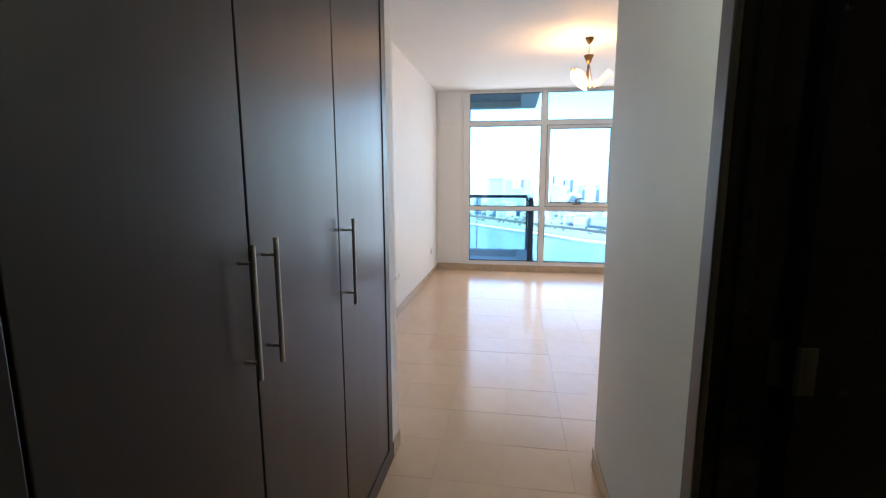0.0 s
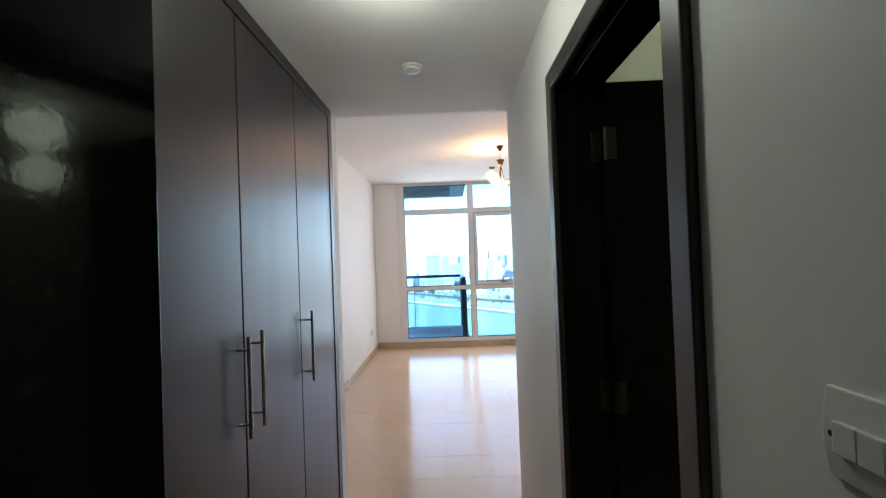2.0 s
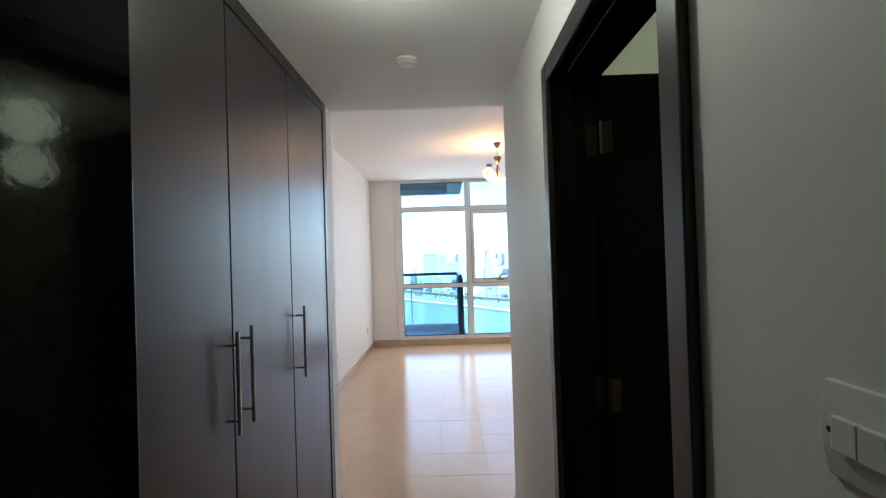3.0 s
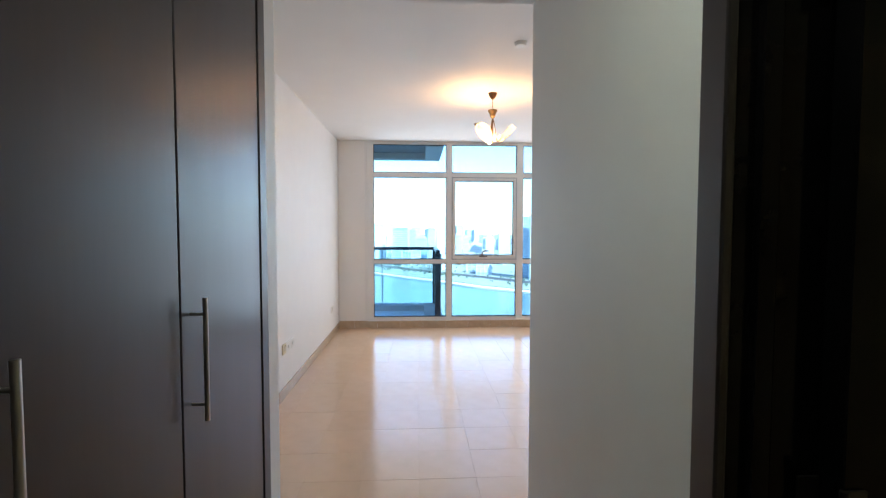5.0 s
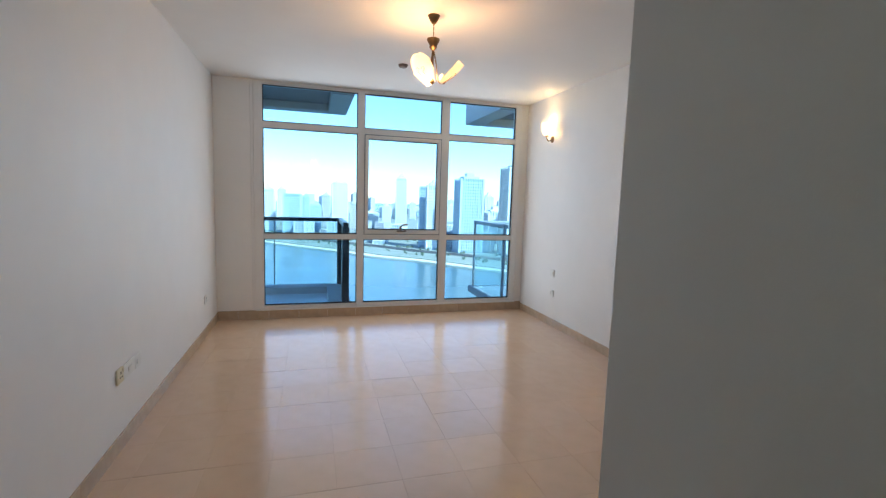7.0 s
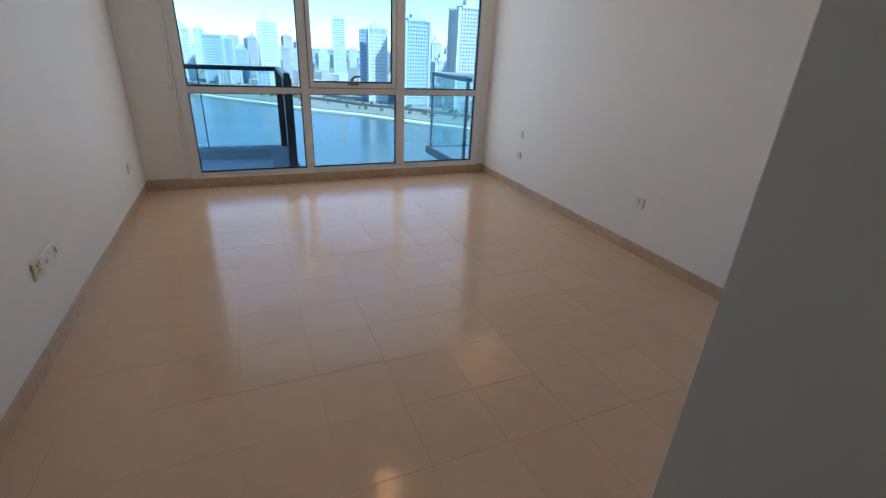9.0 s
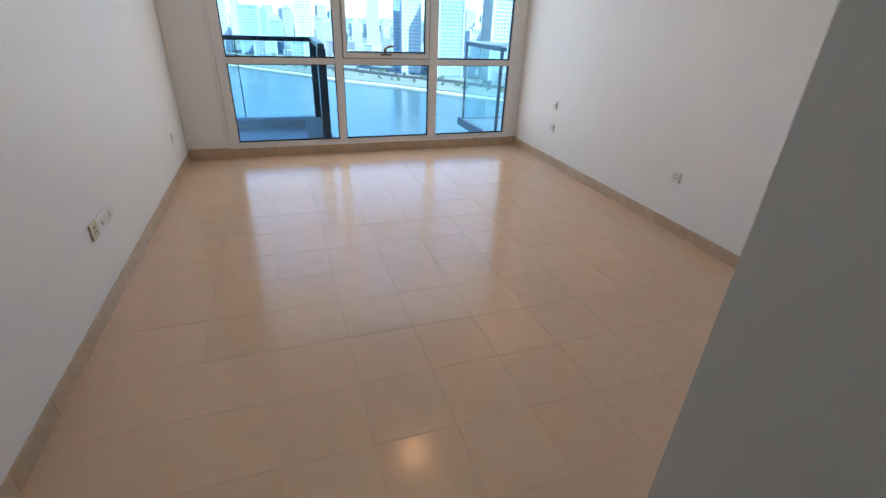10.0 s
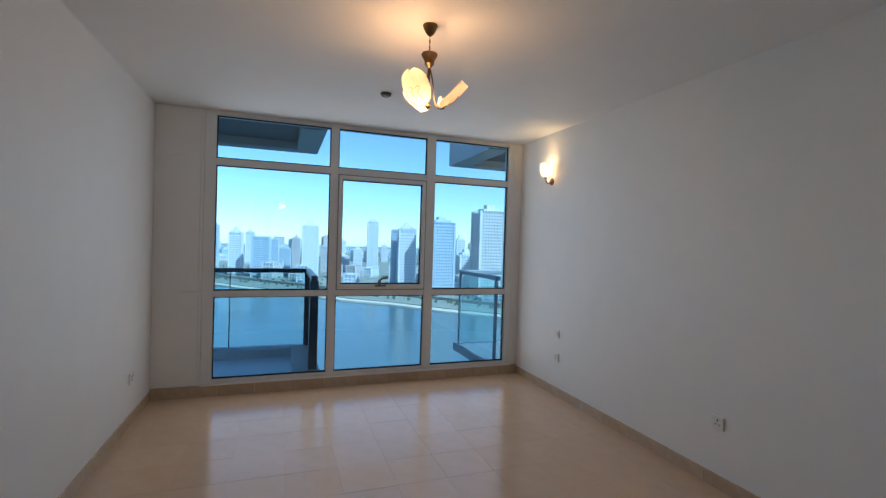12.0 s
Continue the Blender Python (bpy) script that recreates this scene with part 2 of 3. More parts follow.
setting("ceiling", boxes((XL - 0.2, XR + 0.2, YB - 0.1, YW + 0.2, RC, RC + 0.15)), CEILING, "white painted living room ceiling")
setting("ceiling_hall", boxes((-0.95, XH + WT, YE, YB, HC, HC + 0.002), (-0.95, 2.0, -1.6, YE, HC, HC + 0.002), (-0.95, 2.0, -1.6, YB - 0.1, HC + 0.004, HC + 0.12)), CEILING, "lower white hall ceiling")
setting("ceiling_bathroom", boxes((XH + WT, BX + 0.1, BY0 - 0.1, BY1 + 0.1, HC, HC + 0.003)), CEILING, "white bathroom ceiling")
floor = setting("floor", boxes((XL - 0.3, XR + 0.2, -1.6, YW + 0.2, -0.25, -0.0010)), GROUT, "beige ceramic tiled floor, glossy, with thin joints")

panelling = thing("panelling_window", (0, YW - 0.008, 0), "white cladding panels between the window and the corner", "wall panel", kind="structure")
for z0, z1 in ((0.108, 0.9975), (0.9988, 2.2494), (2.2506, RC - 0.002)):
    part("panel", boxes((XL + 0.002, WX0 - 0.0325, -0.012, 0, z0, z1), bevel=0.0006), PAINT, panelling)
    part("cover_strip", boxes((WX0 - 0.031, WX0 - 0.001, -0.014, 0, z0, z1), bevel=0.0006), ALU, panelling)

# ---- window ----
window = thing("window_1", (0, YW, 0), "white aluminium window of nine panes with a top-hung middle sash", "window", kind="structure")
MX = [(-0.239, -0.145), (0.914, 0.994), (1.950, 2.048), (2.953, 3.032)]     # uprights
MZ = [(0.113, 0.152), (0.941, 1.001), (2.201, 2.266), (2.672, 2.693)]       # crossbars
F0, F1 = -0.012, 0.075
part("window_frame", boxes(*[(a, b, F0, F1, 0.113, 2.693) for a, b in MX], bevel=0.004), ALU, window)
for za, zb in MZ:
    bm = bmesh.new()
    for (a, b), (c, d) in zip(MX, MX[1:]):
        box(bm, b, c, F0 + 0.004, F1 - 0.004, za, zb)
    part("crossbar", bm, ALU, window)
for (a, b), (c, d) in zip(MX, MX[1:]):
    for (za, zb), (zc, zd) in zip(MZ, MZ[1:]):
        x0, x1, z0, z1 = b, c, zb, zc
        if a == 0.914 and za == 0.941:
            # grey strips round the sash stand in for its shadow gap
            part("sash_shadow_gap", boxes((x0, x0 + 0.009, -0.016, 0.03, z0, z1), (x1 - 0.009, x1, -0.016, 0.03, z0, z1), (x0 + 0.009, x1 - 0.009, -0.016, 0.03, z0, z0 + 0.008), (x0 + 0.009, x1 - 0.009, -0.016, 0.03, z1 - 0.01, z1)), RAIL_PALE, window)
            sx0, sx1, sz0, sz1, st = x0 + 0.01, x1 - 0.01, z0 + 0.009, z1 - 0.011, 0.036
            bm = boxes((sx0, sx0 + st, -0.028, 0.05, sz0, sz1), (sx1 - st, sx1, -0.028, 0.05, sz0, sz1),
                       (sx0 + st, sx1 - st, -0.028, 0.05, sz0, sz0 + 0.05), (sx0 + st, sx1 - st, -0.028, 0.05, sz1 - 0.04, sz1), bevel=0.004)
            sash = part("sash", bm, ALU, window, "white top-hung opening sash")
            hz = sz0 + 0.05
            bm = boxes((1.395, 1.515, -0.048, -0.029, hz - 0.022, hz - 0.002), (1.425, 1.455, -0.064, -0.044, hz - 0.014, hz + 0.050), bevel=0.005)
            for p, q in (((1.436, hz + 0.040), (1.470, hz + 0.068)), ((1.470, hz + 0.068), (1.530, hz + 0.072))):
                rod(bm, (p[0], -0.062, p[1]), (q[0], -0.062, q[1]), 0.011, 10)
            part("window_handle", bm, BACKLIT_LEVER, sash, "metal lever handle, coloured dark grey as in silhouette", smooth=True)
            x0, x1, z0, z1 = sx0 + st, sx1 - st, sz0 + 0.05, sz1 - 0.04
        g = 0.009
        gy0, gy1 = 0.016, 0.034
        part("gasket", boxes((x0, x0 + g, gy0, gy1, z0, z1), (x1 - g, x1, gy0, gy1, z0, z1), (x0 + g, x1 - g, gy0, gy1, z0, z0 + g * 1.4), (x0 + g, x1 - g, gy0, gy1, z1 - g, z1)), GASKET, window)
        p = part("pane", boxes((x0 + g, x1 - g, 0.024, 0.027, z0 + g, z1 - g)), PANE, window, "blue-tinted window glass")
part("window_sill", boxes((WX0, WX1, -0.035, F0, 0.1, 0.118), bevel=0.003), ALU, window)

# ---- bathroom doorway and its open door ----
casing = thing("door_casing", (XH, 0, 0), "dark wenge door casing of the bathroom doorway", "door frame", kind="structure")
A = 0.058
for y0, y1 in ((D0 - A, D0 + 0.004), (D1 - 0.004, D1 + A)):
    part("architrave", boxes((-0.018, 0, y0, y1, 0, DH + A), bevel=0.004), WENGE_DARK, casing)
part("architrave", boxes((-0.018, 0, D0 + 0.004, D1 - 0.004, DH - 0.004, DH + A), bevel=0.004), WENGE_DARK, casing)
part("jamb", boxes((0.0, WT, D1, D1 + 0.02, 0, DH)), BLACK_DOOR, casing)
part("jamb", boxes((0.0, WT, D0 - 0.02, D0, 0, DH)), BLACK_DOOR, casing)
part("head_jamb", boxes((0.0, WT, D0 - 0.02, D1 + 0.02, DH, DH + 0.02)), BLACK_DOOR, casing)
part("door_stop", boxes((0.03, 0.06, D1 - 0.014, D1, 0, DH), (0.03, 0.06, D0, D0 + 0.014, 0, DH), (0.03, 0.06, D0 + 0.014, D1 - 0.014, DH - 0.014, DH), bevel=0.002), BLACK_DOOR, casing)
bath_door = thing("bathroom_door", (XH + WT - 0.012, D1 - 0.003, 0), "black wenge flush door standing open into the bathroom", "door")
part("leaf", boxes((0.0, 0.750, -0.042, 0.0, 0.008, DH - 0.006), bevel=0.002), BLACK_DOOR, bath_door)
for z in (0.25, 0.985, 1.789):
    bm = boxes((-0.034, -0.002, -0.006, -0.001, z, z + 0.1), (0.002, 0.032, -0.0465, -0.0425, z, z + 0.1))
    rod(bm, (-0.001, -0.045, z), (-0.001, -0.045, z + 0.1), 0.006, 10)
    part("hinge", bm, HINGE, bath_door, "dull steel butt hinge")
bm = rod(bmesh.new(), (0.70, -0.042, 1.0), (0.70, -0.09, 1.0), 0.009)
rod(bm, (0.71, -0.085, 1.0), (0.58, -0.085, 1.0), 0.009)
part("door_handle", bm, STEEL, bath_door, "brushed steel lever")

# ---- entrance door, standing open ----
entrance = thing("entrance_door", (0.03, 0.40, 0), "glossy black wooden entrance door standing open", "door")
entrance.rotation_euler.z = math.atan2(1.285 - 0.40, 0.201 - 0.03)
part("leaf", boxes((0.0, 0.903, 0.0, 0.045, 0.008, 2.10), bevel=0.002), BLACK_DOOR, entrance)
for z in (0.25, 1.05, 1.8):
    part("hinge", rod(bmesh.new(), (-0.006, 0.004, z), (-0.006, 0.004, z + 0.1), 0.007, 10), STEEL, entrance)

# ---- wardrobe ----
wardrobe = thing("wardrobe", (XW, 0, 0), "dark wenge built-in wardrobe with tall flush doors", "wardrobe")
Y0, Y1 = 0.45, 3.207
part("carcass", boxes((-0.58, -0.024, Y0, Y1 - 0.001, 0.0, HC - 0.003)), GASKET, wardrobe)
part("top_rail", boxes((-0.022, 0.004, Y0, Y1, 2.29, HC - 0.003), bevel=0.002), WENGE_DARK, wardrobe, "dark wenge frame rail")
part("side_stile", boxes((-0.022, 0.004, 3.142, Y1, 0.085, 2.29), bevel=0.002), WENGE_DARK, wardrobe)
part("plinth", boxes((-0.022, 0.004, Y0, Y1, 0.0, 0.085), bevel=0.002), WENGE_DARK, wardrobe)
GAPS = [0.515, 1.043, 1.573, 2.072, 2.600, 3.140]
for k, (a, b) in enumerate(zip(GAPS, GAPS[1:])):
    leaf = part("door", boxes((-0.02, 0.0, a + 0.003, b - 0.003, 0.089, 2.286), bevel=0.0025), WENGE, wardrobe)
    hy = {0: b - 0.04, 1: a + 0.04, 2: b - 0.045, 3: a + 0.052, 4: a + 0.046}[k]
    z0, z1 = (0.980, 1.284) if k != 2 else (0.976, 1.280)
    bm = rod(bmesh.new(), (0.036, hy, z0), (0.036, hy, z1), 0.0062, 14)
    for z in (z0 + 0.04, z1 - 0.04):
        rod(bm, (0.0, hy, z), (0.036, hy, z), 0.0042, 10)
    part("handle", bm, STEEL, leaf, "brushed steel bar handle", smooth=True)


# ---- electrical plates ----
def domed_plate(w, h, n=12):
    """A plate whose face swells between its upper and lower edge."""
    bm = bmesh.new()
    rim = [(0.0, -h), *[(-0.006 - 0.006 * math.cos(math.pi * (k / n - 0.5)), h * (2 * k / n - 1)) for k in range(n + 1)], (0.0, h)]
    ends = [[bm.verts.new((x, y, z)) for y, z in rim] for x in (-w, w)]
    for k in range(len(rim)):
        m = (k + 1) % len(rim)
        bm.faces.new((ends[0][k], ends[0][m], ends[1][m], ends[1][k]))
    for end in ends:
        bm.faces.new(end)
    bmesh.ops.recalc_face_normals(bm, faces=bm.faces)
    sharp = [e for e in bm.edges if e.calc_face_angle(0) > 0.9]
    bmesh.ops.bevel(bm, geom=sharp, offset=0.0015, segments=2, affect="EDGES", profile=0.5)
    return bm


def plate(name, at, turn, label, category, rockers=1, mat=None, socket=False, size=0.086, group="wall plates", domed=False):
    """A moulded wall plate in its own frame: x along the wall, y out of it."""
    ob = thing(name, at, label, category, group)
    ob.rotation_euler.z = radians(turn)
    h = size / 2
    w = h * (2 if rockers > 2 else 1)
    if rockers == 2 or domed:
        part("plate", domed_plate(w, h), mat or PLASTIC, ob)
    else:
        part("plate", boxes((-w, w, -0.011, 0, -h, h), bevel=0.004), mat or PLASTIC, ob)
    if socket:
        for x, z, a, b in ((0, 0.016, 0.004, 0.007), (-0.013, -0.010, 0.005, 0.003), (0.013, -0.010, 0.005, 0.003)):
            part("slot", boxes((x - a, x + a, -0.0125, -0.0105, z - b, z + b)), HOLE, ob)
        part("rocker", boxes((0.022, 0.034, -0.016, -0.0105, 0.014, 0.034), bevel=0.001), mat or PLASTIC, ob)
    else:
        n = max(1, rockers)
        for k in range(n):
            x = -0.026 + 0.052 * k / n
            part("rocker", boxes((x, x + 0.052 / n - 0.0008, -0.017, -0.0105, -0.015, 0.015), bevel=0.0012), mat or PLASTIC, ob)
    for x in (-0.033, 0.033):
        part("screw", rod(bmesh.new(), (x, -0.0122, 0), (x, -0.0105, 0), 0.003, 10), HOLE if rockers == 2 else PLASTIC, ob)
    return ob


plate("light_switch", (XH, 1.072, 1.323), -90, "white plastic light switch on the hall wall", "switch", rockers=2)
plate("light_switch", (XH, 0.968, 1.318), -90, "white plastic switch beside another on the hall wall", "switch", rockers=1, domed=True)
plate("wall_socket", (XR, 5.478, 0.420), -90, "white plastic socket low on the wall", "socket", socket=True)
plate("wall_switch", (XR, 7.297, 0.630), -90, "small white switch plate on the wall", "switch")
plate("wall_socket", (XR, 7.29, 0.392), -90, "white plastic socket low on the wall near the window", "socket", socket=True, size=0.08)
plate("wall_socket", (XL, 5.416, 0.420), 90, "yellowed cream plastic socket with dark slots", "socket", mat=CREAM, socket=True)
plate("aerial_plate", (XL, 5.546, 0.418), 90, "white double blank plate beside the socket", "wall plate", rockers=3)
plate("telephone_plate", (XL, 5.678, 0.416), 90, "white telephone plate at the end of the row", "wall plate", rockers=1)
plate("wall_socket", (XL, 7.56, 0.371), 90, "white plastic socket low on the wall near the window", "socket", socket=True)


# ---- ceiling sensors ----
def sensor(at, label, mat):
    ob = thing("smoke_detector", at, label, "smoke detector", "ceiling sensors")
    part("base", lathe(bmesh.new(), [(0.045, 0), (0.045, -0.007), (0.043, -0.010)]), mat, ob, smooth=True)
    part("head", lathe(bmesh.new(), [(0.038, -0.010), (0.038, -0.013), (0.040, -0.015), (0.035, -0.024), (0.016, -0.027), (0.003, -0.027)]), mat, ob, smooth=True)


sensor((0.457, 2.66, HC), "round white smoke detector on the hall ceiling", PLASTIC)
sensor((1.197, 4.605, RC), "round white smoke detector on the room ceiling", PLASTIC)
sensor((1.22, 6.978, RC), "round detector near the window, coloured brown as a silhouette", BACKLIT_PLASTIC)


# ---- lamps ----
def on_petal(u, v, length, width, cup):
    """A place on a petal's inner face: u along it, v across it (-1 to 1)."""
    half = width / 2 * math.sqrt(1 - ((u - 0.58) / (0.60 if u < 0.58 else 0.425)) ** 2) * (1 + 0.02 * math.sin(u * 17))
    curl = cup * (v * v) * (0.5 + 0.5 * u) + cup * 0.3 * (2 * u - 1) ** 2
    return Vector((-curl, half * v, length * u * (1 - 0.03 * v * v * u)))


def petal(length, width, cup, thick=0.004, rows=18, cols=12):
    """A shell of pressed glass: stands on its narrow end at the origin, leans out along +x."""
    bm = bmesh.new()
    sides = []
    for off in (0.0, thick):
        sides.append([[bm.verts.new(on_petal((1 - math.cos(math.pi * i / rows)) / 2, 2 * j / cols - 1, length, width, cup) + Vector((off, 0, 0))) for j in range(cols + 1)] for i in range(rows + 1)])
    for side, grid in enumerate(sides):
        for i in range(rows):
            for j in range(cols):
                q = (grid[i][j], grid[i][j + 1], grid[i + 1][j + 1], grid[i + 1][j])
                bm.faces.new(q if side else q[::-1])
    edge = lambda g: g[0] + [row[-1] for row in g[1:]] + g[-1][-2::-1] + [row[0] for row in g[-2:0:-1]]
    a, b = edge(sides[0]), edge(sides[1])
    for k in range(len(a)):
        bm.faces.new((a[k], a[(k + 1) % len(a)], b[(k + 1) % len(a)], b[k]))
    bmesh.ops.recalc_face_normals(bm, faces=bm.faces)
    return bm


def tube(points, r, mat, name, parent):
    cu = bpy.data.curves.new(name, "CURVE")
    cu.dimensions, cu.bevel_depth, cu.bevel_resolution = "3D", r, 2
    sp = cu.splines.new("NURBS")
    sp.points.add(len(points) - 1)
    for p, q in zip(sp.points, points):
        p.co = (*q, 1)
    sp.use_endpoint_u, sp.order_u = True, 3
    tmp = bpy.data.objects.new(name, cu)
    me = bpy.data.meshes.new_from_object(tmp)
    me.materials.clear()
    me.materials.append(mat)
    ob = new(name, me)
    ob.parent = parent
    return ob


def bulb_light(name, at, watts, color=(1.0, 0.52, 0.21), r=0.025):
    li = new(name, bpy.data.lights.new(name, "POINT"))
    li.data.energy, li.data.color, li.data.shadow_soft_size = watts, color, r
    li.location = at


CH = Vector((1.196, 5.752, RC))
chandelier = thing("chandelier", CH, "antique brass chandelier with three milky petal glass shades", "chandelier")
chandelier.scale = (0.9, 0.9, 0.9)
part("canopy", lathe(bmesh.new(), [(0.046, 0), (0.046, -0.006), (0.038, -0.024), (0.027, -0.046), (0.016, -0.060), (0.007, -0.066)]), BRONZE, chandelier, smooth=True)
for k in range(5):
    ring = bmesh.new()
    rod(ring, (0, 0, -0.067 - 0.020 * k), (0, 0, -0.087 - 0.020 * k), 0.0045 if k % 2 else 0.0028, 8)
    part("chain_link", ring, BRONZE, chandelier)
part("bowl", lathe(bmesh.new(), [(0.012, -0.165), (0.048, -0.172), (0.050, -0.182), (0.040, -0.20), (0.028, -0.222), (0.030, -0.235), (0.020, -0.248), (0.010, -0.26)]), BRONZE, chandelier, smooth=True)
part("stem", lathe(bmesh.new(), [(0.008, -0.255), (0.011, -0.28), (0.007, -0.30), (0.007, -0.46), (0.014, -0.48), (0.016, -0.495), (0.006, -0.51)], 14), BRONZE, chandelier, smooth=True)
for k, turn in enumerate((223, 103, 343)):
    a = radians(turn)
    c, s = math.cos(a), math.sin(a)
    tube([(0.008 * c, 0.008 * s, -0.27), (0.03 * c, 0.03 * s, -0.36), (0.035 * c, 0.035 * s, -0.46), (0.06 * c, 0.06 * s, -0.51), (0.10 * c, 0.10 * s, -0.50)], 0.0045, BRONZE, "arm", chandelier)
    sh = part("shade", petal(0.225, 0.180, 0.045), SHADE, chandelier, "milky glass petal with gilt vine lines", smooth=True)
    sh.location, sh.rotation_euler = (0.075 * c, 0.075 * s, -0.515), (0, radians(50), a)
    for w, out in ((-0.25, 0.006), (0.25, 0.006), (0.1, -0.002)):
        tube([on_petal(u, w + dv, 0.225, 0.180, 0.045) + Vector((out, 0, 0)) for u, dv in ((0.10, 0.0), (0.25, 0.25), (0.42, -0.20), (0.55, 0.22), (0.64, 0.05), (0.56, -0.12))], 0.0015, VINE, "vine_line", sh)
    part("bulb", lathe(bmesh.new(), [(0.010, -0.505), (0.012, -0.485), (0.018, -0.465), (0.015, -0.44), (0.004, -0.428)], 14, (0.075 * c, 0.075 * s, 0)), BULB_OFF if k == 2 else BULB_LIT, chandelier, smooth=True)
    if k != 2:
        bulb_light("bulb_light", CH + Vector((0.068 * c, 0.068 * s, -0.39)), BULB)

SC = Vector((XR, 7.48, 2.20))
sconce = thing("wall_sconce", SC, "brass wall sconce with a lit milky glass shade", "wall lamp")
sconce.scale = (0.88, 0.88, 0.88)
bm = lathe(bmesh.new(), [(0.045, 0), (0.042, 0.008), (0.03, 0.016), (0.012, 0.02)])
bm.transform(pose(0, 0, 0, 0, -90, 0))
part("backplate", bm, BRONZE, sconce, smooth=True)
tube([(-0.012, 0, 0), (-0.05, 0, -0.03), (-0.085, 0, -0.01), (-0.09, 0, 0.03)], 0.007, BRONZE, "arm", sconce)
bm = lathe(bmesh.new(), [(0.018, 0.03), (0.022, 0.045), (0.012, 0.055)], 16, (-0.09, 0, 0))
part("cup", bm, BRONZE, sconce, smooth=True)
bm = lathe(bmesh.new(), [(0.020, 0.050), (0.045, 0.062), (0.066, 0.095), (0.074, 0.135), (0.070, 0.175), (0.078, 0.205), (0.074, 0.205), (0.066, 0.175), (0.070, 0.135), (0.062, 0.098), (0.042, 0.068), (0.018, 0.056)], 28, (-0.09, 0, 0))
part("shade", bm, SHADE, sconce, "lit milky glass tulip", smooth=True)
part("bulb", lathe(bmesh.new(), [(0.012, 0.05), (0.022, 0.09), (0.018, 0.12), (0.004, 0.135)], 14, (-0.09, 0, 0)), BULB_LIT, sconce, smooth=True)
bulb_light("sconce_light", SC + Vector((-0.09, 0, 0.165)), SCONCE_BULB, (1.0, 0.68, 0.30), 0.02)

# bathroom globe
BG = Vector((2.38, 2.19, HC))
globe = thing("ceiling_globe", BG, "round lit glass globe on the bathroom ceiling", "ceiling lamp")
part("collar", lathe(bmesh.new(), [(0.07, 0), (0.07, -0.02), (0.05, -0.03)]), ALU, globe, smooth=True)
part("globe", lathe(bmesh.new(), [(0.05, -0.03), (0.10, -0.06), (0.125, -0.11), (0.11, -0.17), (0.06, -0.21), (0.01, -0.222)]), BATH_GLOW, globe, smooth=True)
bulb_light("bathroom_light", BG + Vector((0, 0, -0.34)), BATH_LAMP, (0.88, 1.0, 0.72), 0.1)


# unseen fill lamp, added on the hall ceiling to brighten the hall
HL = Vector((0.45, 1.93, HC))
hall_fill = thing("hall_fill_lamp", HL, "unseen shallow round lamp added on the hall ceiling as fill light", "ceiling lamp")
part("collar", lathe(bmesh.new(), [(0.11, 0), (0.11, -0.015), (0.10, -0.02)]), ALU, hall_fill, smooth=True)
part("bowl", lathe(bmesh.new(), [(0.10, -0.02), (0.085, -0.045), (0.05, -0.062), (0.01, -0.066)]), BATH_GLOW, hall_fill, smooth=True)
bulb_light("hall_fill_light", HL + Vector((0, 0, -0.10)), HALL_FILL, (0.95, 1.0, 0.86), 0.06)

# ---- balconies ----
def balcony(name, x_side, x_far, rail, glass_rail, label, kw=0.28, kz=0.10, finish=None, edge=None, thick=0.13):
    """One balcony: floor, kerb on the front and the near side, glass balustrade, slab above."""
    s = 1 if x_far > x_side else -1
    ob = thing(name, (x_side, YW + 0.2, 0), label, "balcony")
    L = abs(x_far - x_side)
    front, rz = 1.42, 1.125

    def xr(a, b):
        return (min(s * a, s * b), max(s * a, s * b))
    part("slab", boxes((*xr(0, L), 0.0, front, -0.09, -0.02)), edge or CONCRETE, ob)
    part("floor_finish", boxes((*xr(kw, L), 0.0, front - kw, -0.02, 0.0)), finish or BALCONY_TILE, ob)
    part("kerb", boxes((*xr(0, kw), 0.0, front, -0.02, kz), bevel=0.006), edge or CONCRETE, ob)
    part("kerb", boxes((*xr(kw, L), front - kw, front, -0.02, kz), bevel=0.006), edge or CONCRETE, ob)
    part("handrail", boxes((*xr(0.04, L), front - 0.13, front - 0.06, rz - 0.055, rz), bevel=0.012), rail, ob)
    part("handrail", boxes((*xr(0.04, 0.11), 0.10, front - 0.13, rz - 0.055, rz), bevel=0.012), rail, ob)
    for y in (0.10, front - 0.13):
        part("post", boxes((*xr(0.03, min(0.12, 0.04 + thick)), y, y + (thick if y == 0.10 else min(thick, 0.05)), kz, rz - 0.055), bevel=0.006), rail, ob)
    k = 1.02
    part("post", boxes((*xr(k, k + 0.012), front - 0.10, front - 0.085, kz - 0.15, rz - 0.055)), rail, ob)
    part("glass_panel", boxes((*xr(0.11, k), front - 0.10, front - 0.09, kz + 0.01, rz - 0.055)), glass_rail, ob)
    part("glass_panel", boxes((*xr(k + 0.012, L), front - 0.10, front - 0.09, kz + 0.01, rz - 0.055)), glass_rail, ob)
    part("glass_panel", boxes((*xr(0.05, 0.06), 0.10 + thick, front - 0.13, kz + 0.01, rz - 0.055)), glass_rail, ob)
    return ob


